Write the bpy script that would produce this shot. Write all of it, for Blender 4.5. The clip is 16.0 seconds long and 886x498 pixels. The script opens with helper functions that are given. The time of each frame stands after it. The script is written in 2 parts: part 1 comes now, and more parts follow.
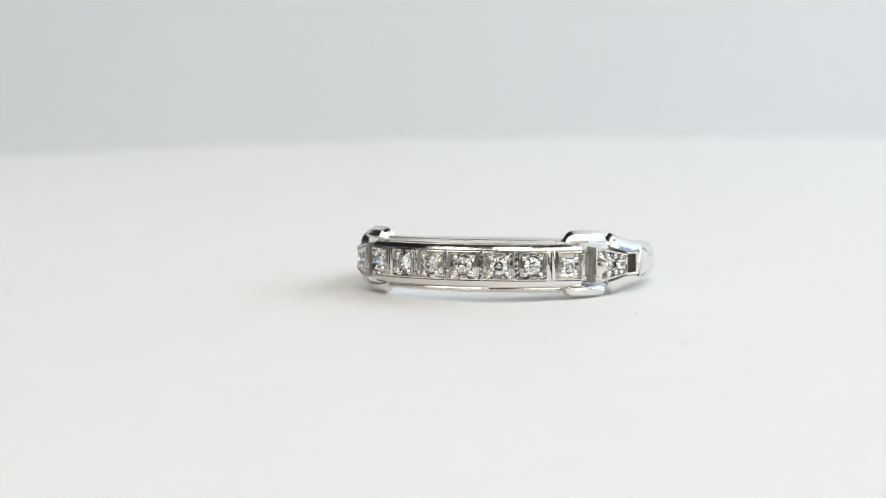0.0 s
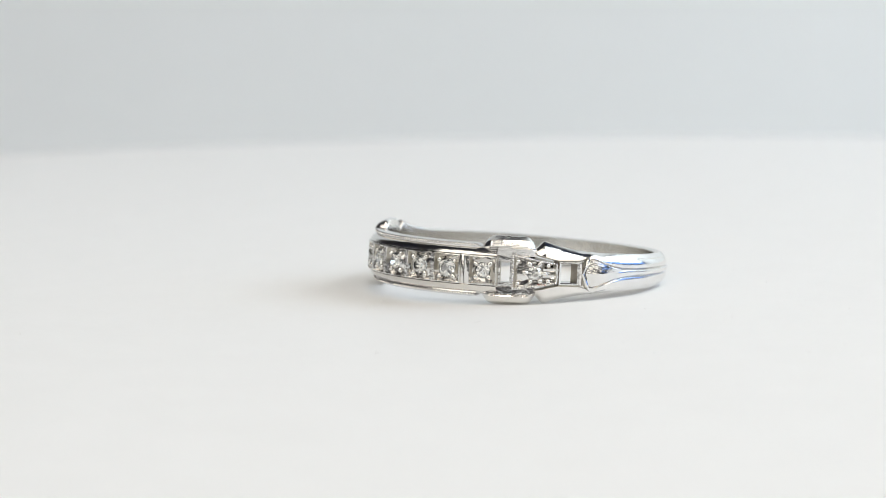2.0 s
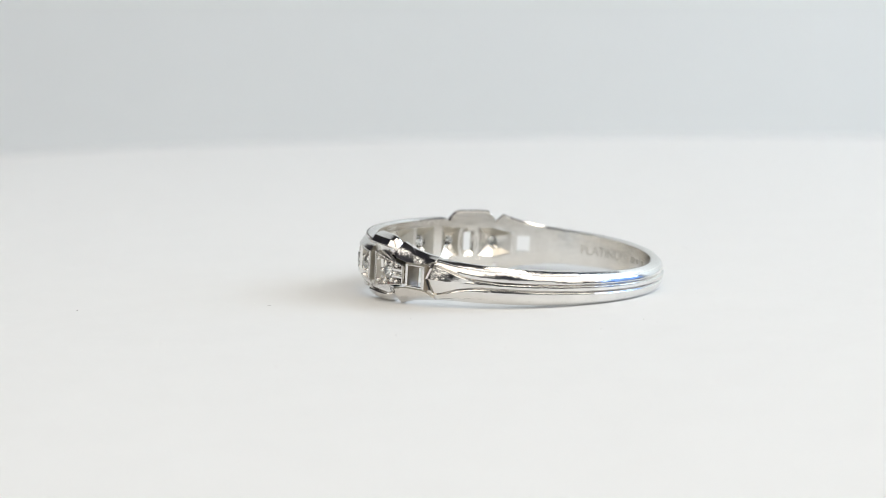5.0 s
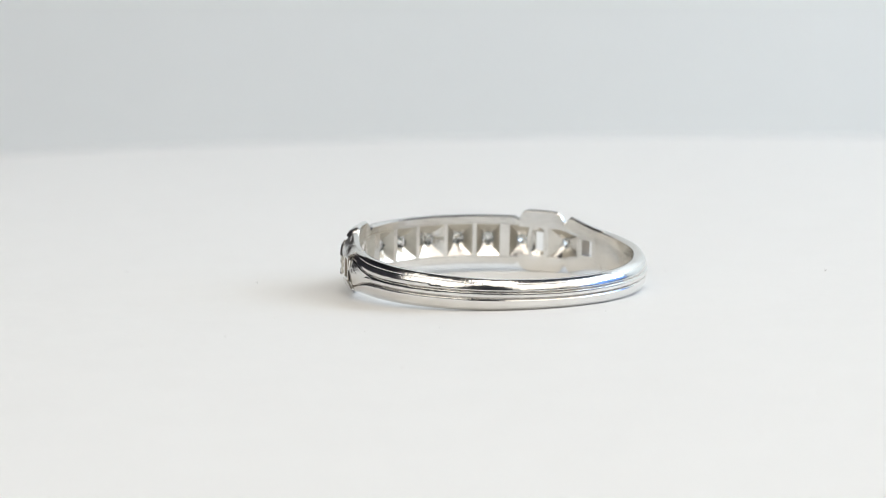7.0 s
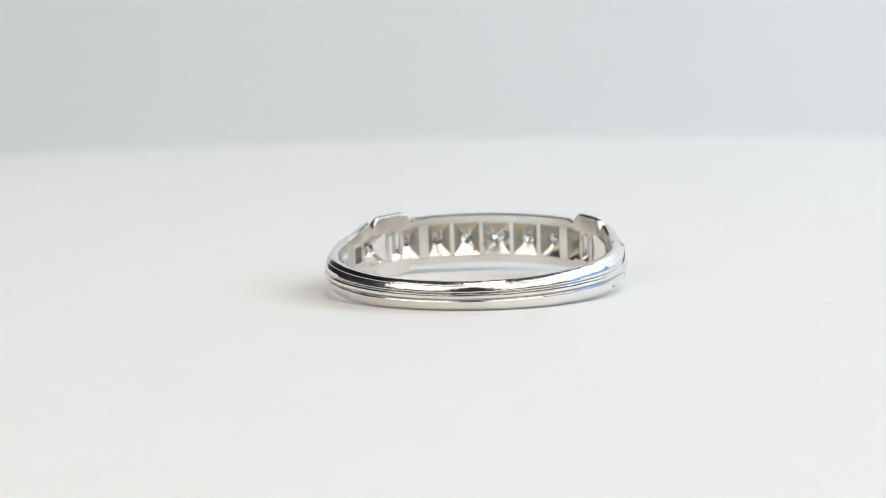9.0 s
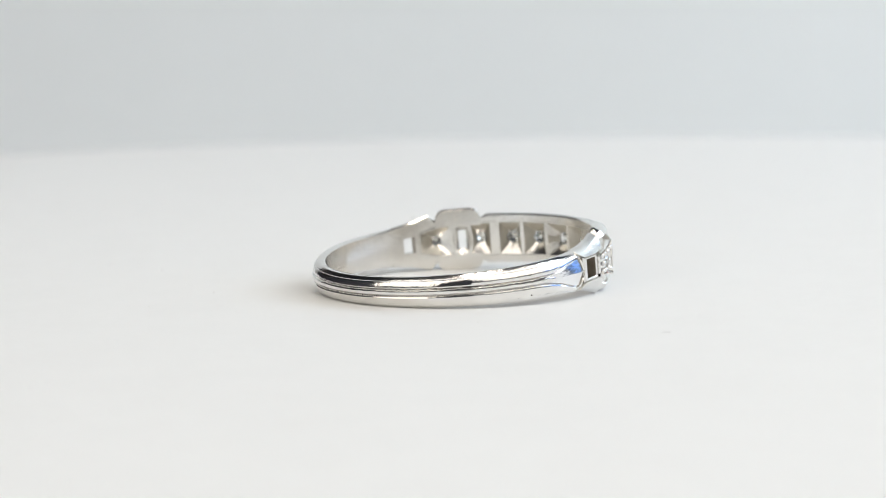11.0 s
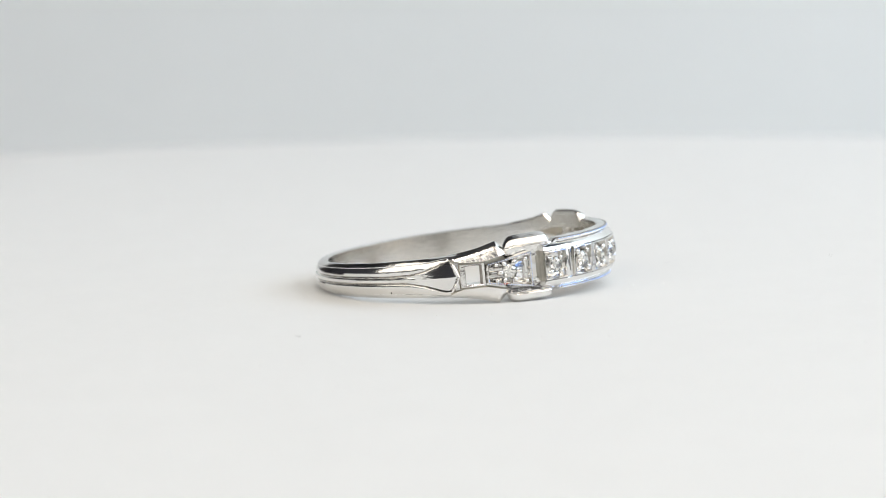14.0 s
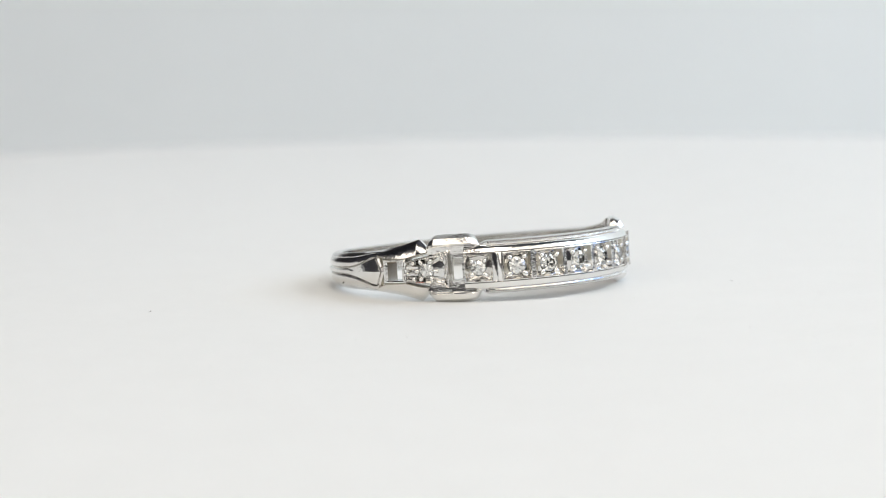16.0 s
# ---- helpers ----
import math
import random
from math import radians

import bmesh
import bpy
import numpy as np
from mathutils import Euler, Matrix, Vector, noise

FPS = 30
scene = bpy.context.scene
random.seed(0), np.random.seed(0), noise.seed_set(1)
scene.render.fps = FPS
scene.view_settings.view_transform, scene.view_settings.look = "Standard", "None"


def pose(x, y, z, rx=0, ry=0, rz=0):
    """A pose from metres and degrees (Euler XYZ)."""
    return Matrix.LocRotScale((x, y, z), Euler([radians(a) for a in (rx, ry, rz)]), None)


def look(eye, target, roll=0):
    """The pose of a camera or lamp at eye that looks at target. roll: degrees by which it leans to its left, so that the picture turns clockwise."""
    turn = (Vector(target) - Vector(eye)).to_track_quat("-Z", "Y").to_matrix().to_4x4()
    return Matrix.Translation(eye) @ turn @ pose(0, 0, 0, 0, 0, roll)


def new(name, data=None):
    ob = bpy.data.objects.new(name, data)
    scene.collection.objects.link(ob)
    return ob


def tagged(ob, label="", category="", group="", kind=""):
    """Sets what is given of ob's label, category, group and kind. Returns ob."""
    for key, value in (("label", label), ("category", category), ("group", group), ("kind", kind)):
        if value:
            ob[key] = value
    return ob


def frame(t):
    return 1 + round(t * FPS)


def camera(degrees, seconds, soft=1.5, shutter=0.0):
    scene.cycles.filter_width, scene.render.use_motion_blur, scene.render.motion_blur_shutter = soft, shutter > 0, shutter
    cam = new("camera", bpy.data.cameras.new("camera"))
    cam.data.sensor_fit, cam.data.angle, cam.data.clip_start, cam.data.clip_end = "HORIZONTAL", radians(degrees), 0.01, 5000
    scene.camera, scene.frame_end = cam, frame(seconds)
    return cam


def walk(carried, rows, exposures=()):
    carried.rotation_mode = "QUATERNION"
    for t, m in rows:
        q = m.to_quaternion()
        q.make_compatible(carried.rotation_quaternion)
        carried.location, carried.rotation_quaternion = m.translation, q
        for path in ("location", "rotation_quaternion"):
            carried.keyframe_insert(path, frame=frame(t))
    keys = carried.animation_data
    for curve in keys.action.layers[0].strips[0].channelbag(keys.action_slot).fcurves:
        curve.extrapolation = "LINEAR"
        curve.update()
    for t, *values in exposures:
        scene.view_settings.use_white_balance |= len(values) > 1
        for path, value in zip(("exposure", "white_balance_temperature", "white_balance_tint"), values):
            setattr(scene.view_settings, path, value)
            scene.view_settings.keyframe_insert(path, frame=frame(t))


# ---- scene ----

SEC = 16.0
cam = camera(20.0, SEC, soft=0.5)
EYE, AIM = (0.0, -0.157528, 0.02191), (-0.002948, 0.001231, 0.002234)
walk(cam, [(0.0, look(EYE, AIM, -1.034)), (SEC, look(EYE, AIM, -1.034))])
# macro lens: sharp on the near side of the ring, soft towards the far rim of the turntable
cam.data.dof.use_dof = True
cam.data.dof.focus_distance = 0.1505
cam.data.dof.aperture_fstop = 52.0

# ---- light ----
world = bpy.data.worlds.new("room_air")
scene.world = world
world.use_nodes = True
world.node_tree.nodes["Background"].inputs["Color"].default_value = (0.75, 0.82, 0.9, 1)
world.node_tree.nodes["Background"].inputs["Strength"].default_value = 0.05


def area(name, eye, target, sx, sy, watts, colour):
    data = bpy.data.lights.new(name, "AREA")
    data.shape, data.size, data.size_y, data.energy, data.color = "RECTANGLE", sx, sy, watts, colour
    ob = new(name, data)
    ob.matrix_world = look(eye, target)
    return ob


# two white diffusers either side of the camera, the room's window to the right
area("softbox_light", (-0.24, -0.23, 0.26), (0, -0.01, 0.01), 0.38, 0.40, 0.75, (1.0, 0.957, 0.882))
area("softbox_light", (0.24, -0.23, 0.26), (0, -0.01, 0.01), 0.52, 0.42, 1.01, (1.0, 0.957, 0.882))
# added fill, no visible source: brightens the right of the backdrop
area("backdrop_fill_light", (0.42, 0.09, 0.28), (0.12, 0.27, 0.06), 0.36, 0.30, 1.22, (0.82, 0.93, 1.0))
area("window_daylight", (1.96, 0.1, 0.75), (0, 0.1, 0.75), 1.6, 1.2, 8.0, (0.21, 0.43, 1.0))
# unseen overhead fill, added to lift the general brightness
area("overhead_fill_light", (0.1, -0.55, 1.6), (0, 0, 0), 0.5, 0.5, 6.0, (1.0, 0.92, 0.83))


# ---- materials ----
def material(name, colour, rough, metal=0.0):
    m = bpy.data.materials.new(name)
    m.use_nodes = True
    b = m.node_tree.nodes["Principled BSDF"]
    b.inputs["Base Color"].default_value = (*colour, 1)
    b.inputs["Roughness"].default_value = rough
    b.inputs["Metallic"].default_value = metal
    return m, m.node_tree, b


def grain(nt, scale, detail=4.0, stretch=(1, 1, 1)):
    co = nt.nodes.new("ShaderNodeTexCoord")
    mp = nt.nodes.new("ShaderNodeMapping")
    mp.inputs["Scale"].default_value = stretch
    nz = nt.nodes.new("ShaderNodeTexNoise")
    nz.inputs["Scale"].default_value, nz.inputs["Detail"].default_value = scale, detail
    nt.links.new(co.outputs["Object"], mp.inputs["Vector"])
    nt.links.new(mp.outputs["Vector"], nz.inputs["Vector"])
    return nz.outputs["Fac"]


def ranged(nt, value, lo, hi, f0=0.3, f1=0.7):
    r = nt.nodes.new("ShaderNodeMapRange")
    r.inputs["From Min"].default_value, r.inputs["From Max"].default_value = f0, f1
    r.inputs["To Min"].default_value, r.inputs["To Max"].default_value = lo, hi
    nt.links.new(value, r.inputs["Value"])
    return r.outputs["Result"]


def tinted(nt, value, c0, c1):
    r = nt.nodes.new("ShaderNodeValToRGB")
    r.color_ramp.elements[0].position, r.color_ramp.elements[1].position = 0.3, 0.7
    r.color_ramp.elements[0].color, r.color_ramp.elements[1].color = (*c0, 1), (*c1, 1)
    nt.links.new(value, r.inputs["Fac"])
    return r.outputs["Color"]


def bump(nt, b, value, strength, distance):
    n = nt.nodes.new("ShaderNodeBump")
    n.inputs["Strength"].default_value, n.inputs["Distance"].default_value = strength, distance
    nt.links.new(value, n.inputs["Height"])
    nt.links.new(n.outputs["Normal"], b.inputs["Normal"])


def metal_material(name, c0, c1, r0, r1, relief):
    m, nt, b = material(name, c0, r0, 1.0)
    nt.links.new(tinted(nt, grain(nt, 900), c0, c1), b.inputs["Base Color"])
    nt.links.new(ranged(nt, grain(nt, 5000, 6), r0, r1), b.inputs["Roughness"])
    fine, broad = grain(nt, 4200, 6, (0.8, 0.8, 1.25)), grain(nt, 1100, 3)
    mix = nt.nodes.new("ShaderNodeMath")
    mix.operation = "MULTIPLY_ADD"
    mix.inputs[1].default_value = 1.4
    nt.links.new(broad, mix.inputs[0])
    nt.links.new(fine, mix.inputs[2])
    bump(nt, b, mix.outputs[0], relief, 0.00003)
    return m


POLISHED = metal_material("polished_platinum", (0.85, 0.835, 0.81), (0.79, 0.775, 0.75), 0.06, 0.17, 0.5)
SATIN = metal_material("satin_platinum", (0.83, 0.81, 0.775), (0.77, 0.75, 0.71), 0.11, 0.22, 0.16)
# darker tone stands for the shade inside stamped strokes; the marks are flat
ENGRAVED, _nt, _b = material("engraving_shadow_metal", (0.60, 0.58, 0.54), 0.40, 1.0)

DULL_METAL = metal_material("dull_platinum", (0.68, 0.65, 0.58), (0.50, 0.47, 0.41), 0.28, 0.45, 0.5)
# darkest metal tone, for the walls of the square openings
BROWN_METAL = metal_material("brown_platinum", (0.44, 0.39, 0.32), (0.28, 0.24, 0.19), 0.28, 0.5, 0.5)
DIAMOND, _nt, _b = material("diamond", (0.84, 0.84, 0.80), 0.0)
_b.inputs["Transmission Weight"].default_value, _b.inputs["IOR"].default_value = 1.0, 2.42

PAPER, _nt, _b = material("white_turntable_laminate", (0.82, 0.82, 0.81), 0.55)
_nt.links.new(tinted(_nt, grain(_nt, 220, 5), (0.850, 0.850, 0.836), (0.862, 0.862, 0.848)), _b.inputs["Base Color"])
_nt.links.new(ranged(_nt, grain(_nt, 900, 4), 0.48, 0.62), _b.inputs["Roughness"])
bump(_nt, _b, grain(_nt, 6000, 4), 0.25, 0.00003)

CARD, _nt, _b = material("pale_backdrop_card", (0.78, 0.79, 0.80), 0.8)
_nt.links.new(tinted(_nt, grain(_nt, 14, 3), (0.79, 0.82, 0.828), (0.812, 0.84, 0.848)), _b.inputs["Base Color"])
TABLE, _nt, _b = material("white_table", (0.75, 0.75, 0.75), 0.6)
_nt.links.new(tinted(_nt, grain(_nt, 30, 4), (0.73, 0.73, 0.73), (0.77, 0.77, 0.77)), _b.inputs["Base Color"])
WALLS, _nt, _b = material("room_wall_paint", (0.30, 0.28, 0.26), 0.9)
_nt.links.new(tinted(_nt, grain(_nt, 3, 4), (0.27, 0.25, 0.23), (0.33, 0.31, 0.29)), _b.inputs["Base Color"])
LINT, _nt, _b = material("grey_lint", (0.22, 0.20, 0.18), 0.9)
RED_FLECK, _nt, _b = material("matt_red", (0.45, 0.10, 0.06), 0.6)
GLINT, _nt, _b = material("pale_dust", (0.9, 0.9, 0.88), 0.35)


# ---- building helpers ----
def part(name, bm, mat, parent=None, label="", sharp=35.0, lining=None, hollow=None):
    bmesh.ops.recalc_face_normals(bm, faces=bm.faces[:])
    me = bpy.data.meshes.new(name)
    bm.to_mesh(me)
    bm.free()
    me.materials.append(mat)
    for p in me.polygons:
        p.use_smooth = True
    if lining:
        # the side that faces the finger is left satin
        me.materials.append(lining)
        for p in me.polygons:
            c = Vector((p.center.x, p.center.y, 0)).normalized()
            if p.normal.dot(c) < -0.75 or (hollow and p.normal.z > 0.3 and p.normal.dot(c) < -0.2):
                p.material_index = 1
    if hollow:
        # walls of openings and pockets get a darker, rougher metal
        me.materials.append(hollow[0])
        for p in me.polygons:
            if hollow[1](p):
                p.material_index = len(me.materials) - 1
    me.set_sharp_from_angle(angle=radians(sharp))
    ob = new(name, me)
    ob.parent = parent
    if label:
        ob["label"] = label
    return ob


def box(x0, x1, y0, y1, z0, z1):
    bm = bmesh.new()
    bmesh.ops.create_cube(bm, size=1.0, matrix=Matrix.Translation(((x0 + x1) / 2, (y0 + y1) / 2, (z0 + z1) / 2))
                          @ Matrix.Diagonal((x1 - x0, y1 - y0, z1 - z0, 1)))
    return bm


# ---- setting: table, backdrop and room ----
TABLE_Z, RIM = -0.016, 0.128
tagged(part("table", box(-0.7, 0.7, -0.8, 0.45, TABLE_Z - 0.03, TABLE_Z), TABLE), "white tabletop under the turntable", "table", kind="structure")
for x in (-0.64, 0.64):
    for y in (-0.74, 0.39):
        tagged(part("table_leg", box(x - 0.03, x + 0.03, y - 0.03, y + 0.03, -0.8, TABLE_Z - 0.03), TABLE), "plain white table leg", "table leg", kind="structure")
tagged(part("backdrop", box(-0.18, 0.6, 0.302, 0.308, TABLE_Z, 0.60), CARD), "pale grey-white card standing behind the turntable", "backdrop", kind="structure")
tagged(part("wall_north", box(-2.0, 2.0, 1.5, 1.6, -0.8, 1.7), WALLS), "plain room wall", "wall", kind="structure")
tagged(part("wall_south", box(-2.0, 2.0, -2.1, -2.0, -0.8, 1.7), WALLS), "plain room wall", "wall", kind="structure")
tagged(part("wall_west", box(-2.1, -2.0, -2.0, 1.5, -0.8, 1.7), WALLS), "plain room wall", "wall", kind="structure")
tagged(part("wall_east", box(2.0, 2.1, -2.0, 1.5, -0.8, 1.7), WALLS), "plain room wall", "wall", kind="structure")
tagged(part("floor", box(-2.0, 2.0, -2.0, 1.5, -0.9, -0.8), WALLS), "plain room floor", "floor", kind="structure")
tagged(part("ceiling", box(-2.0, 2.0, -2.0, 1.5, 1.7, 1.8), WALLS), "plain room ceiling", "ceiling", kind="structure")


def turned(profile, n=96):
    """A solid turned round z from (radius, height) pairs that start and end on the axis."""
    bm = bmesh.new()
    loops = []
    for r, z in profile:
        if r == 0:
            loops.append([bm.verts.new((0, 0, z))])
        else:
            loops.append([bm.verts.new((r * math.cos(2 * math.pi * k / n), r * math.sin(2 * math.pi * k / n), z)) for k in range(n)])
    for a, b in zip(loops, loops[1:]):
        for k in range(n):
            vs = [a[k % len(a)], a[(k + 1) % len(a)], b[(k + 1) % len(b)], b[k % len(b)]]
            vs = list(dict.fromkeys(vs))
            if len(vs) > 2:
                bm.faces.new(vs)
    return bm


turntable = new("turntable")
tagged(turntable, "round white motorised display turntable with a matt top", "turntable")
part("platter", turned([(0, -0.003), (RIM - 0.001, -0.003), (RIM, -0.002), (RIM, -0.0010)] + [(RIM - 0.0003 - 0.005 * k, -0.0008 * (1 - k / 8) ** 2) for k in range(9)] + [(0.05, 0), (0, 0)], 160), PAPER, turntable)
part("base", turned([(0, TABLE_Z), (0.098, TABLE_Z), (0.1, TABLE_Z + 0.002), (0.1, -0.0045), (0.096, -0.003), (0, -0.003)]), PAPER, turntable)

# ---- the ring ----
S = 0.0095
LIFT, LEAN = 0.1675, math.atan(0.0762)
STAND = Matrix.Translation((0, 0, LIFT * S)) @ Matrix.Rotation(-LEAN, 4, "Y")
RI = 0.888


def at(r, a, w):
    """The place at radius r, angle a (degrees from the middle of the jewelled front) and height w over the middle plane."""
    c = math.cos(radians(a))
    skew = -0.025 * min(1.0, 1.0 - c)
    return STAND @ Vector((r * S * c, (r * math.sin(radians(a)) + skew) * S, w * S))


def blend(x, table):
    if x <= table[0][0]:
        return table[0][1]
    for (x0, y0), (x1, y1) in zip(table, table[1:]):
        if x <= x1:
            return y0 + (y1 - y0) * (x - x0) / (x1 - x0)
    return table[-1][1]


def steps(a0, a1, d):
    n = max(1, round(abs(a1 - a0) / d))
    return [a0 + (a1 - a0) * k / n for k in range(n + 1)]


def loft(loops, closed=False):
    """Skins loops of (r, a, w); closed joins the last loop to the first, else the ends are capped."""
    bm = bmesh.new()
    rows = [[bm.verts.new(at(*p)) for p in lp] for lp in loops]
    pairs = list(zip(rows, rows[1:])) + ([(rows[-1], rows[0])] if closed else [])
    for p, q in pairs:
        n = len(p)
        for k in range(n):
            bm.faces.new((p[k], p[(k + 1) % n], q[(k + 1) % n], q[k]))
    if not closed:
        bm.faces.new(rows[0][::-1])
        bm.faces.new(rows[-1])
    return bm


def sweep(angles, section):
    return loft([[(r, a, w) for r, w in section(a)] for a in angles])


def bevelled(ob, width=0.00006):
    m = ob.modifiers.new("worn_edges", "BEVEL")
    m.width, m.segments, m.limit_method, m.angle_limit = width, 3, "ANGLE", radians(30)
    return ob


def beads(places, size):
    """Small milgrain beads at (r, a, w)."""
    bm = bmesh.new()
    for r, a, w in places:
        bmesh.ops.create_icosphere(bm, subdivisions=1, radius=size * S * random.uniform(0.78, 1.12), matrix=Matrix.Translation(at(r, a, w)))
    return bm


def frame_loop(r, s, a0, a1, w):
    """A rectangle between two angles and two heights, with a corner at each quarter."""
    am, k = (a0 + a1) / 2, (a1 - a0) / 2
    return [(r, s * (am + k * x), w * y) for x, y in ((1, 0), (1, 1), (0, 1), (-1, 1), (-1, 0), (-1, -1), (0, -1), (1, -1))]


def rounded_square(n, p):
    """Unit loop between a square (p = 0) and a circle (p = 1)."""
    out = []
    for k in range(n):
        f = 2 * math.pi * k / n
        c, s_ = math.cos(f), math.sin(f)
        q = 1 / max(abs(c), abs(s_))
        q = q * (1 - p) + p
        out.append((c * q, s_ * q))
    return out


def side_wall(p):
    """Faces that look along the band."""
    c = Vector((-p.center.y, p.center.x, 0)).normalized()
    return abs(p.normal.dot(c)) > 0.75 and math.hypot(p.center.x, p.center.y) < 0.983 * S


def pocket_wall(p):
    """Sloping walls of the pockets behind the stones."""
    c = Vector((p.center.x, p.center.y, 0))
    return c.length < 0.972 * S and -0.75 < p.normal.dot(c.normalized()) < -0.12


ring = new("ring")
tagged(ring, "vintage platinum ring with small diamonds lying on white turntable", "ring")

HALF = [(80, 0.137), (86, 0.130), (92, 0.124), (113, 0.112), (150, 0.095), (172, 0.092), (180, 0.0915)]
UNDER = [(80, 0.137), (86, 0.130), (92, 0.124), (113, 0.1145), (130, 0.1095), (145, 0.1045), (160, 0.098), (172, 0.0950), (180, 0.0945)]
RIDGE = [(77.8, 0.020), (80, 0.06), (82.5, 0.088), (85, 0.080), (88, 0.062), (92, 0.040), (97, 0.026), (105, 0.020), (180, 0.018)]


def inner_radius(a):
    return RI + blend(abs(a), [(80, 0.0), (110, 0.018)])


def band_section(a):
    b = abs(a if a <= 180 else a - 360)
    c = blend(b, RIDGE)
    g = blend(b, [(80, 0.0), (110, 0.018)])

    def flank(h):
        return [(RI + g, h * 0.90), (RI + 0.012 + g, h * 0.97), (0.919 + g, h), (0.937 + g, h * 0.985), (0.952 + g, h - (h - c) * 0.17), (0.9590 + g, h - (h - c) * 0.28), (0.9588 + g, h - (h - c) * 0.33),
                (0.965 + g, h - (h - c) * 0.41), (0.972 + g, h - (h - c) * 0.60), (0.975 + g, h - (h - c) * 0.80),
                (0.972 + g, c + 0.009), (0.958 + g, c + 0.004), (0.972 + g, c - 0.003), (0.980 + g, c * 0.5)]
    return flank(blend(b, HALF)) + [(0.982 + g, 0.0)] + [(r, -w) for r, w in reversed(flank(blend(b, UNDER)))]


part("band", sweep(steps(80.5, 279.5, 1.5), band_section), POLISHED, ring, "polished ridged band", 30, SATIN)

tagged(part("milgrain", beads([(0.981, a, -0.0225) for a in steps(106, 254, 0.85)], 0.0042), POLISHED, ring, "fine beaded line in the groove"), kind="stuff")

for s in (1, -1):
    # kite-shaped engraved shield where the band meets the shoulder
    bm = bmesh.new()
    tip, tail, mid = bm.verts.new(at(0.985, s * 79.6, 0)), bm.verts.new(at(0.992, s * 104, 0)), bm.verts.new(at(0.995, s * 83.5, 0))
    crest = bm.verts.new(at(0.993, s * 92, 0))
    low = bm.verts.new(at(0.955, s * 84, 0))
    for v in (1, -1):
        edge = [bm.verts.new(at(r, s * a, v * w)) for a, w, r in ((82.4, 0.084, 0.977), (84.5, 0.077, 0.979), (88, 0.057, 0.984), (92, 0.036, 0.988), (97, 0.021, 0.990))]
        bm.faces.new((tip, edge[0], mid))
        bm.faces.new((mid, edge[0], edge[1]))
        bm.faces.new((mid, edge[1], edge[2], crest))
        bm.faces.new((crest, edge[2], edge[3]))
        bm.faces.new((crest, edge[3], edge[4], tail))
        for p, q in zip([tip] + edge, edge + [tail]):
            bm.faces.new((p, q, low))
    part("shield", bm, POLISHED, ring, "faceted kite-shaped shield", 15)

    # chevron collar beside the square opening
    bm = loft([[(RI, s * a0, w), (RI, s * a1, w), (0.984 - d, s * a1, w), (0.990 - d, s * (a0 + a1) / 2, w), (0.982 - d, s * a0, w)]
               for w, a0, a1, d in ((0.126, 81.3, 82.5, 0.045), (0.10, 80.5, 81.8, 0.014), (0.07, 79.7, 81.0, 0), (0.0, 77.8, 79.2, 0), (-0.07, 79.7, 81.0, 0), (-0.10, 80.5, 81.8, 0.014), (-0.126, 81.3, 82.5, 0.045))])
    part("chevron", bm, POLISHED, ring, "", 20, SATIN, (DULL_METAL, side_wall))
    part("bridge", sweep([s * x for x in (78.2, 79.8, 81.4)], lambda a: [(RI + 0.001, -0.118), (RI + 0.001, 0.118), (0.935, 0.118), (0.962, 0.09), (0.965, 0.0), (0.962, -0.09), (0.935, -0.118)]), POLISHED, ring, "", 30, SATIN)

    for v in (1, -1):
        # arm: from the notch beside the buckle to the band, with a pointed wing
        WING = [(59.4, 0.138), (60.6, 0.150), (63.6, 0.197), (66, 0.186), (70, 0.166), (76, 0.148), (82, 0.135)]
        TIP = [(59.4, 0.030), (62.4, 0.002), (63.6, -0.004), (66, 0.0)]
        INNER = [(59.4, 0.112), (68.4, 0.076), (78, 0.078), (79.5, 0.09), (82, 0.11)]

        def arm_section(a):
            h, c = blend(abs(a), WING), blend(abs(a), INNER)
            fall = blend(abs(a), [(59.4, 0.0), (63, 0.03), (82, 0.012)])
            lip, e = 0.936 - fall * 0.25, blend(abs(a), TIP)
            return [(RI, v * c), (RI, v * (h - 0.012)), (RI + 0.012, v * h), (lip - 0.006, v * h), (lip, v * (h - 0.004)), (lip + (0.972 - lip) * 0.5 - e * 0.5, v * (c + (h - c) * 0.76)), (0.971 - e, v * (c + (h - c) * 0.50)),
                    (0.981 - e, v * (c + (h - c) * 0.22)), (0.985 - e, v * (c + 0.006)), (0.976 - e, v * c)]
        bevelled(part("shoulder_arm", sweep([s * x for x in (59.4, 60.6, 62.0, 63.6, 65, 67, 68.6, 71, 74, 77, 79.5, 82)], arm_section), POLISHED, ring, "", 24, SATIN, (DULL_METAL, lambda p: p.normal.z * v < -0.7)), 0.0001)

        # buckle: a raised lug cut like a roof, with a triangular facet at each end
        top = 0.2215 if v > 0 else 0.2145
        LUG = [(49.9 + 10.4 * u, 0.150 + (top - 0.150) * (1 - abs(u) ** 7)) for u in [k / 16 for k in range(-16, 17)]]
        BROW = [(39.5, 0.944), (42.8, 0.978), (57.0, 0.978), (60.3, 0.944)]
        FOOT = [(39.5, 0.147), (42.8, 0.160), (57.0, 0.160), (60.3, 0.147)]

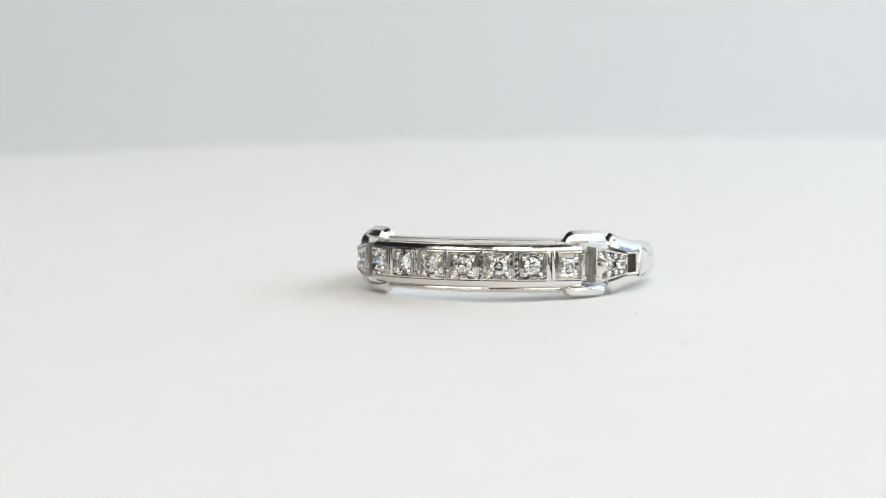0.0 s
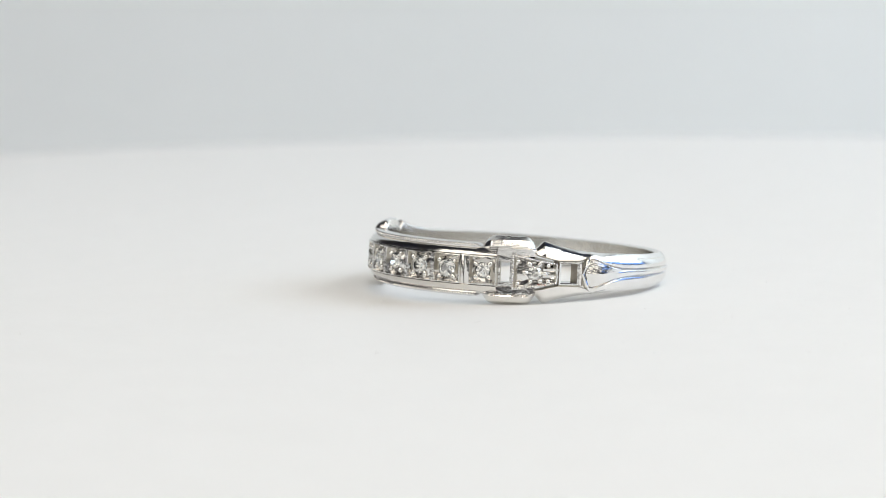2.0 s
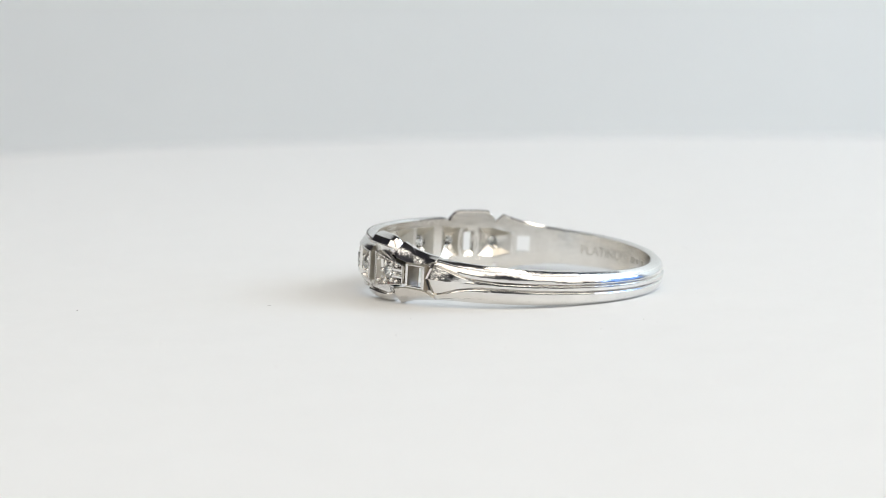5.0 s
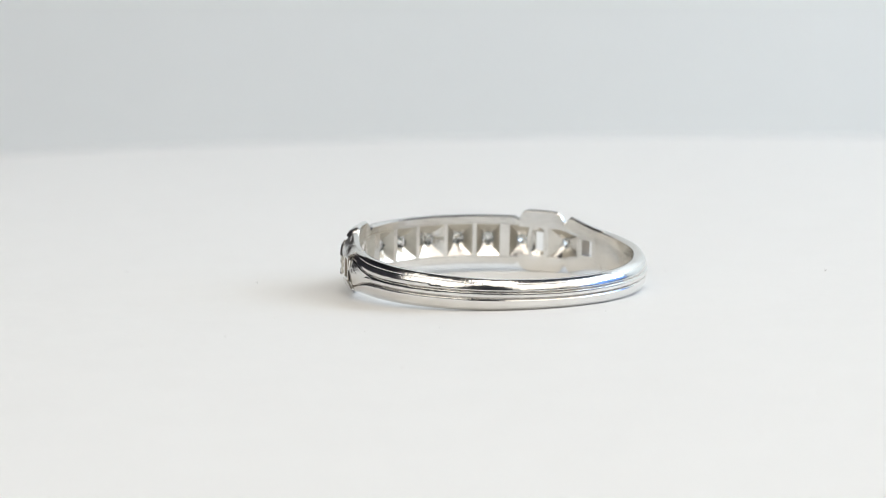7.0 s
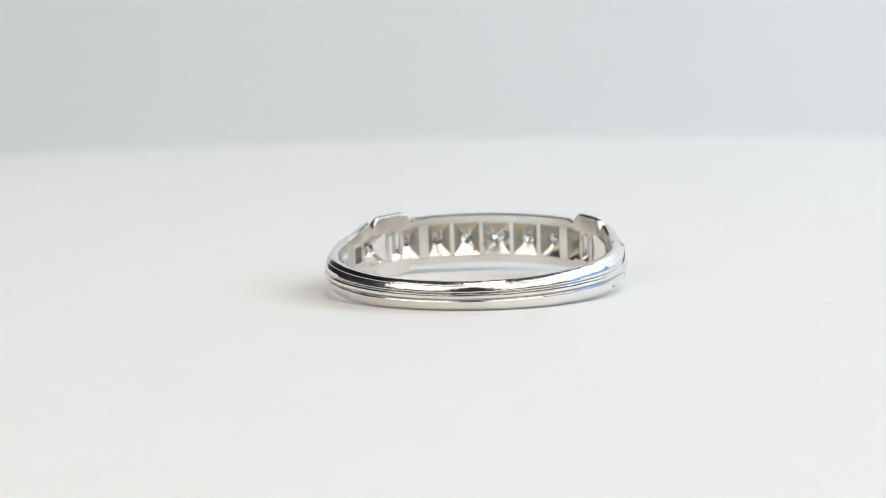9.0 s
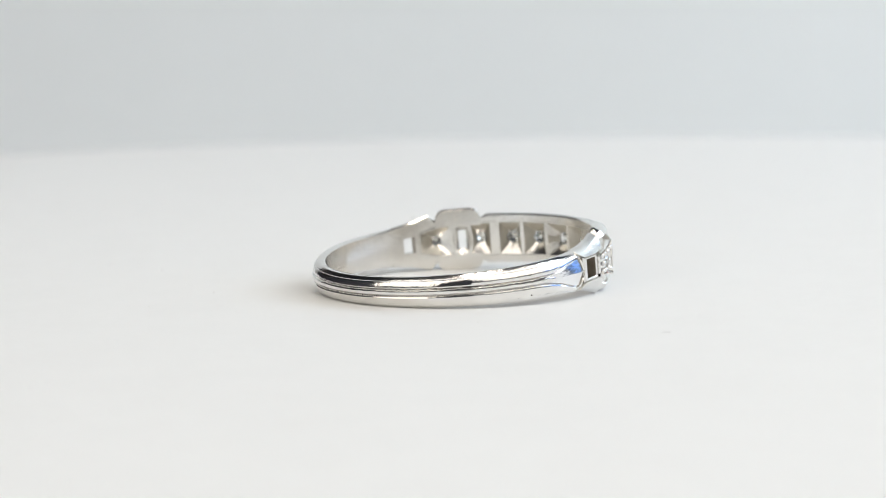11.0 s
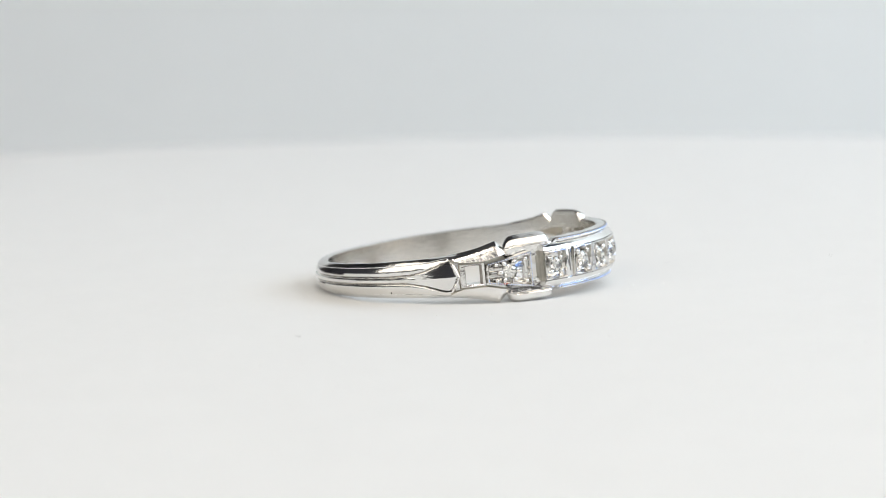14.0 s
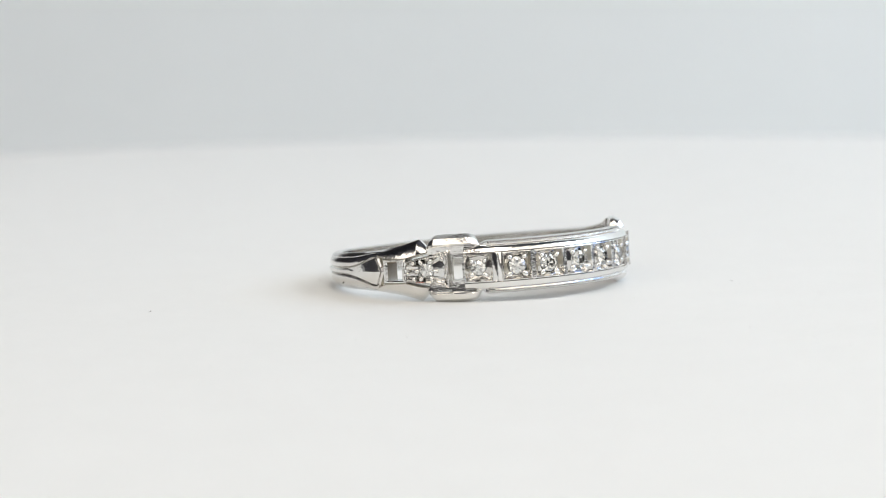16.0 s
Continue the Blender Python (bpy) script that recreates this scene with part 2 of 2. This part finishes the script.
        def lug_section(a):
            h, q, f = blend(abs(a), LUG), blend(abs(a), BROW), blend(abs(a), FOOT)
            k = min(1.0, (h - 0.148) / 0.06)
            return [(RI, v * 0.098), (RI, v * (h - 0.010 * k)), (RI + 0.012, v * h), (0.914, v * h), (0.924, v * (h - 0.006 * k)), (0.924 + (q - 0.924) * 0.55, v * (h + (f - h) * 0.46 + 0.004 * k)),
                    (q - 0.004, v * (f + 0.006 * k)), (q, v * (f - 0.002)), (q - 0.006, v * (f - 0.010)), (0.953, v * (f - 0.015)), (0.951, v * 0.098)]
        bevelled(part("buckle", sweep([s * x for x in (39.5, 40.1, 40.7, 41.4, 42.1, 42.8, 43.6, 45, 47, 48.6, 50.2, 52, 54, 56, 57.0, 57.7, 58.4, 59.1, 59.7, 60.3)], lug_section), POLISHED, ring, "raised buckle-shaped lug", 24, SATIN), 0.00012)

    # slot beside the stones: a straight cut that flares into an oval towards the finger
    def slot_loop(r, ha, hw, p):
        return [(r, s * (48.4 + x * ha), y * hw) for x, y in rounded_square(24, p)]
    bm = loft([slot_loop(0.946, 1.9, 0.070, 0.0), slot_loop(0.915, 1.8, 0.066, 0.1), slot_loop(RI - 0.0015, 4.1, 0.104, 0.9), slot_loop(RI - 0.0015, 4.9, 0.117, 0.5), slot_loop(0.92, 4.0, 0.117, 0.1), slot_loop(0.946, 3.6, 0.115, 0.0)], True)
    part("opening_frame", bm, POLISHED, ring, "", 28, SATIN, (DULL_METAL, lambda p: side_wall(p) and p.area > 1e-8))

    # square opening beside the shield, narrower towards the finger
    bm = loft([frame_loop(0.982, s, 69.8, 76.2, 0.060), frame_loop(RI, s, 70.3, 76.0, 0.054), frame_loop(RI, s, 68.5, 78.6, 0.080), frame_loop(0.974, s, 68.5, 78.6, 0.080),
               frame_loop(0.988, s, 68.9, 77.9, 0.0724), frame_loop(0.988, s, 69.2, 77.0, 0.066)], True)
    part("opening_frame", bm, POLISHED, ring, "", 24, SATIN, (BROWN_METAL, lambda p: pocket_wall(p) or (side_wall(p) and p.area > 1e-8)))

for v in (1, -1):
    # gallery strip and milgrained rail along the front
    part("gallery", sweep(steps(-45.5, 45.5, 1.75), lambda a: [(RI, v * 0.119), (RI, v * 0.148), (0.94, v * 0.148), (0.952, v * 0.1400), (0.970, v * 0.1300), (0.983, v * 0.1165), (0.990, v * 0.1035), (0.993, v * 0.0985), (0.989, v * 0.0955), (0.955, v * 0.0975), (0.915, v * 0.1165)]), POLISHED, ring, "", 40, SATIN)

    def rail_section(a):
        h = blend(abs(a), [(0, 0.170), (37.2, 0.170), (39.2, 0.152)])
        return [(RI, v * 0.134), (RI, v * (h - 0.008)), (RI + 0.01, v * h), (0.940, v * h), (0.951, v * (h - 0.006)), (0.951, v * (h - 0.028)), (0.946, v * (h - 0.037)), (0.94, v * 0.132)]
    rail = part("rail", sweep([-39.2, -38.2] + steps(-37.2, 37.2, 1.69) + [38.2, 39.2], rail_section), POLISHED, ring, "", 30)
    tagged(part("milgrain", beads([(0.955, a, v * 0.156) for a in steps(-36.4, 36.4, 1.12)], 0.0108), POLISHED, rail, "fine beaded edge"), kind="stuff")


DEG = 180 / math.pi


def setting_loops(ac, da, w0, w1, gem, n=24):
    """Square bezel seen from outside, a pyramid-shaped pocket seen from inside. w0, w1: half heights at the two ends."""
    def loop(r, fa, fw, p):
        out = []
        for x, y in rounded_square(n, p):
            h = w0 + (w1 - w0) * (x * fa + 1) / 2
            out.append((r, ac + x * fa * da, y * fw * h))
        return out

    def round_loop(r, rad):
        return [(r, ac + x * rad * DEG, y * rad) for x, y in rounded_square(n, 1)]
    def hand_cut(points, dr, dw):
        """Shakes a loop a little, as a graver leaves it."""
        return [(r + random.uniform(-dr, dr), a + random.uniform(-dw, dw) * DEG, w + random.uniform(-dw, dw)) for r, a, w in points]
    return [loop(RI, 0.91, 1.17, 0.0), loop(0.932, 0.44, 0.62, 0.1), round_loop(0.948, gem * 0.76), round_loop(0.962, gem * 0.86), round_loop(0.979, gem * 0.99), hand_cut(round_loop(0.984, gem * 1.13), 0.002, 0.002),
            hand_cut(loop(0.964, 0.76, 0.78, 0.3), 0.003, 0.003), hand_cut(loop(0.972, 0.81, 0.82, 0.05), 0.003, 0.002), hand_cut(loop(0.997, 0.90, 0.885, 0.03), 0.0025, 0.003), hand_cut(loop(1.002, 0.93, 0.92, 0.03), 0.0015, 0.0015),
            loop(1.001, 0.965, 0.955, 0.02), loop(0.990, 0.992, 1.0, 0.0), loop(0.960, 0.992, 1.04, 0.0), loop(RI, 0.992, 1.25, 0.0)]


def diamond_mesh(size):
    bm = bmesh.new()
    table = [bm.verts.new((size * 0.55 * math.cos(f), size * 0.55 * math.sin(f), size * 0.34)) for f in [math.pi * (k + 0.5) / 4 for k in range(8)]]
    girdle = [bm.verts.new((size * math.cos(f), size * math.sin(f), 0)) for f in [math.pi * k / 8 for k in range(16)]]
    under = [bm.verts.new((v.co.x, v.co.y, -size * 0.05)) for v in girdle]
    culet = bm.verts.new((0, 0, -size * 0.88))
    bm.faces.new(table)
    for k in range(8):
        g0, g1, g2 = girdle[2 * k], girdle[2 * k + 1], girdle[(2 * k + 2) % 16]
        bm.faces.new((table[k], g0, g1))
        bm.faces.new((table[k], g1, g2))
        bm.faces.new((table[k], g2, table[(k + 1) % 8]))
    for k in range(16):
        bm.faces.new((girdle[k], under[k], under[(k + 1) % 16], girdle[(k + 1) % 16]))
    for k in range(8):
        bm.faces.new((under[2 * k], culet, under[(2 * k + 2) % 16], under[2 * k + 1]))
    bmesh.ops.recalc_face_normals(bm, faces=bm.faces[:])
    me = bpy.data.meshes.new("diamond")
    bm.to_mesh(me)
    bm.free()
    me.materials.append(DIAMOND)
    return me


STONE, SMALL_STONE = diamond_mesh(0.057 * S), diamond_mesh(0.046 * S)


def outward(r, a, w, spin=0.0):
    """A frame at that place of the ring whose z points outwards."""
    p = at(r, a, w)
    z = (at(r + 0.1, a, w) - p).normalized()
    y = (at(r, a, w + 0.1) - p).normalized()
    x = y.cross(z).normalized()
    m = Matrix((x, z.cross(x), z)).transposed().to_4x4()
    return Matrix.Translation(p) @ m @ Matrix.Rotation(radians(spin), 4, "Z")


def stone_and_prongs(ac, parent, mesh, r, reach, count=4, turn=45):
    gem = new("diamond", mesh)
    gem.parent = parent
    gem.matrix_basis = outward(r, ac, random.uniform(-0.002, 0.002), random.uniform(0, 45)) @ pose(0, 0, 0, random.uniform(-3, 3), random.uniform(-3, 3), 0)
    gem["label"] = "small round white diamond"
    for k in range(count):
        f = radians(turn + 360 * k / count + random.uniform(-5, 5))
        bm = bmesh.new()
        m = outward(r - 0.002, ac + reach * math.cos(f) * DEG, reach * math.sin(f), math.degrees(f))
        bmesh.ops.create_uvsphere(bm, u_segments=10, v_segments=6, radius=0.0165 * S, matrix=m @ Matrix.Diagonal((random.uniform(1.0, 1.6), random.uniform(0.8, 1.15), random.uniform(0.9, 1.3), 1)))
        part("prong", bm, POLISHED, parent, "", 60)


for ac, da in ((-40.3, 5.3), (-26.0, 5.6), (-13.4, 6.2), (0.0, 6.7), (13.4, 6.2), (26.0, 5.6), (40.3, 5.3)):
    big = abs(ac) < 30
    st = part("setting", loft(setting_loops(ac, da, 0.094, 0.094, 0.057 if big else 0.046), True), POLISHED, ring, "square bright-cut stone setting", 24, SATIN, (DULL_METAL, lambda p: pocket_wall(p) or (side_wall(p) and p.area > 2e-8)))
    stone_and_prongs(ac, st, STONE if big else SMALL_STONE, 0.990, 0.072 if big else 0.060)

# bars between the squares: smooth wide ones beside the end stones, thin ridges elsewhere
for a, d, crown in ((-33.35, 1.9, 0.993), (-19.95, 0.55, 1.001), (-6.95, 0.4, 1.001), (6.95, 0.4, 1.001), (19.95, 0.55, 1.001), (33.35, 1.9, 0.993)):
    part("divider", sweep([a - d, a - d * 0.5, a, a + d * 0.5, a + d], lambda b: [(RI, -0.117), (RI, 0.117), (0.96, 0.097), (crown - 0.008, 0.094), (crown - 0.004 * abs(b - a), 0.086), (crown - 0.004 * abs(b - a), -0.086), (crown - 0.008, -0.094), (0.96, -0.097)]), POLISHED, ring, "", 24, SATIN)

for s in (1, -1):
    ac = 59.7 * s
    w0, w1 = (0.110, 0.056) if s > 0 else (0.056, 0.110)
    st = part("shoulder_setting", loft(setting_loops(ac, 8.7, w0, w1, 0.046), True), POLISHED, ring, "tapered stone setting with beaded edges", 24, SATIN, (DULL_METAL, lambda p: pocket_wall(p) or side_wall(p)))
    stone_and_prongs(59.7 * s, st, SMALL_STONE, 0.992, 0.062, 6, 0)
    row = [(1.002, s * a, v * blend(a, [(51.4, 0.107), (68.2, 0.058)])) for v in (1, -1) for a in steps(51.6, 67.6, 0.95)]
    row += [(1.002, s * 51.6, w) for w in steps(-0.095, 0.095, 0.0165)]
    tagged(part("milgrain", beads(row, 0.0085), POLISHED, st, "fine beaded edge"), kind="stuff")
    for a, w in ((53.4, 0.070), (53.4, -0.070), (64.6, 0.050), (64.6, -0.050)):
        bm = bmesh.new()
        bmesh.ops.create_uvsphere(bm, u_segments=10, v_segments=6, radius=0.015 * S, matrix=outward(0.995, s * a, w))
        part("prong", bm, POLISHED, st, "", 60)
    for w in (0.022, -0.022):
        part("flute", sweep([s * x for x in (62.6, 64.0, 66.5, 68.6)], lambda a: [(0.985, w - 0.016), (1.003 - 0.0015 * (abs(a) - 62.6), w - 0.006), (1.003 - 0.0015 * (abs(a) - 62.6), w + 0.006), (0.985, w + 0.016)]), POLISHED, st, "", 20)


def inscription(text, a0, a1, height):
    """Letters stamped inside the band, read from within."""
    cu = bpy.data.curves.new("letters", "FONT")
    cu.body, cu.size, cu.extrude = text, 1.0, 0.0
    tmp = new("letters", cu)
    bpy.context.view_layer.update()
    me = bpy.data.meshes.new_from_object(tmp.evaluated_get(bpy.context.evaluated_depsgraph_get()))
    bpy.data.objects.remove(tmp)
    xs = [v.co.x for v in me.vertices]
    ys = [v.co.y for v in me.vertices]
    for v in me.vertices:
        u, h = (v.co.x - min(xs)) / (max(xs) - min(xs)), (v.co.y - min(ys)) / (max(ys) - min(ys)) - 0.5
        a = a0 + (a1 - a0) * u
        v.co = at(inner_radius(a) - 0.0006, a, h * height)
    me.materials.append(ENGRAVED)
    ob = new("hallmark", me)
    ob.parent = ring
    ob["label"] = "stamped hallmark lettering"


# marks on the metal
bm = bmesh.new()
bmesh.ops.create_uvsphere(bm, u_segments=8, v_segments=5, radius=0.006 * S, matrix=Matrix.Translation(at(0.979, -105.3, -0.080)))
part("pit", bm, LINT, ring, "tiny dark pit in the metal")
# thin red sliver low on each shoulder setting
for s in (1, -1):
    part("red_fleck", sweep([s * x for x in (60.8, 62.3, 63.8)], lambda a: [(1.000, -0.078), (1.0045, -0.077), (1.0045, -0.071), (1.000, -0.070)]), RED_FLECK, ring, "small red fleck")

hair = [at(0.952, 71.0, 0.160), at(0.946, 70.2, 0.174), at(0.940, 69.6, 0.186), at(0.938, 69.4, 0.199)]
bm = bmesh.new()
rows = [[bm.verts.new(p + Vector((0.000012 * math.cos(f), 0.000012 * math.sin(f), 0))) for f in (0, 2.09, 4.19)] for p in hair]
for p, q in zip(rows, rows[1:]):
    for k in range(3):
        bm.faces.new((p[k], p[(k + 1) % 3], q[(k + 1) % 3], q[k]))
bm.faces.new(rows[0][::-1])
bm.faces.new(rows[-1])
part("lint", bm, GLINT, ring, "fine pale hair on the rim")

inscription("PLATINUM", -100.0, -126.2, 0.064)
for a0, a1, w in ((-130, -133.5, 0.022), (-135, -137.5, 0.016), (-140, -144, 0.02)):
    bm = bmesh.new()
    bm.faces.new([bm.verts.new(at(inner_radius(a) - 0.0006, a, h)) for a, h in ((a0, w), (a0, -w), (a1, -w), (a1, w))])
    part("hallmark", bm, ENGRAVED, ring, "worn stamped mark")

# ---- dust on the turntable ----
def lint(x, y, length, turn, mat, label):
    bm = bmesh.new()
    prev = None
    for k in range(5):
        f = k / 4 - 0.5
        c = Vector((x + length * (f * math.cos(turn) + 0.12 * math.sin(3 * f) * math.sin(turn)), y + length * (f * math.sin(turn) - 0.15 * math.cos(4 * f) * math.cos(turn)), 0.00004))
        cur = [bm.verts.new(c + Vector((0.00004 * math.cos(g), 0.00004 * math.sin(g), 0.00003 * math.sin(2 * g)))) for g in (0, 1.57, 3.14, 4.71)]
        if prev:
            for i in range(4):
                bm.faces.new((prev[i], prev[(i + 1) % 4], cur[(i + 1) % 4], cur[i]))
        else:
            bm.faces.new(cur[::-1])
        prev = cur
    bm.faces.new(prev)
    return part("lint", bm, mat, turntable, label)


lint(-0.0186, 0.0123, 0.00045, 0.6, LINT, "tiny dark lint speck")
lint(0.0085, -0.0127, 0.00022, 1.2, LINT, "tiny dark lint speck")
lint(0.01036, -0.02406, 0.0002, 0.2, LINT, "tiny dark lint speck")

grains = bmesh.new()
for k in range(150):
    f, d = random.uniform(0, 2 * math.pi), 0.045 * math.sqrt(random.random())
    size = random.uniform(0.00002, 0.00005)
    bmesh.ops.create_icosphere(grains, subdivisions=1, radius=size, matrix=Matrix.Translation((d * math.cos(f), d * math.sin(f), size * 0.5)) @ pose(0, 0, 0, 0, 0, random.uniform(0, 360)))
tagged(part("dust", grains, GLINT, turntable, "scattered pale dust grains"), kind="stuff")


# ---- movement ----
TURN = [(0.0, 0.00), (1.0, -18.08), (2.0, -36.65), (3.0, -55.52), (4.0, -74.94), (5.2, -98.8), (6.3, -120.66), (7.0, -134.60), (8.0, -153.98), (9.0, -172.94), (10.2, -195.7), (11.3, -216.29), (12.0, -229.13), (13.0, -247.12), (14.0, -265.25), (15.0, -283.87), (16.0, -302.36)]


def motions():
    centre = Matrix.Translation((0.00127, 0.001448, 0)) @ pose(0, 0, 0, 0, 0, -107.77)
    walk(turntable, [(t, pose(0, 0, 0, 0, 0, a)) for t, a in TURN])
    walk(ring, [(t, pose(0, 0, 0, 0, 0, a) @ centre) for t, a in TURN])


motions()
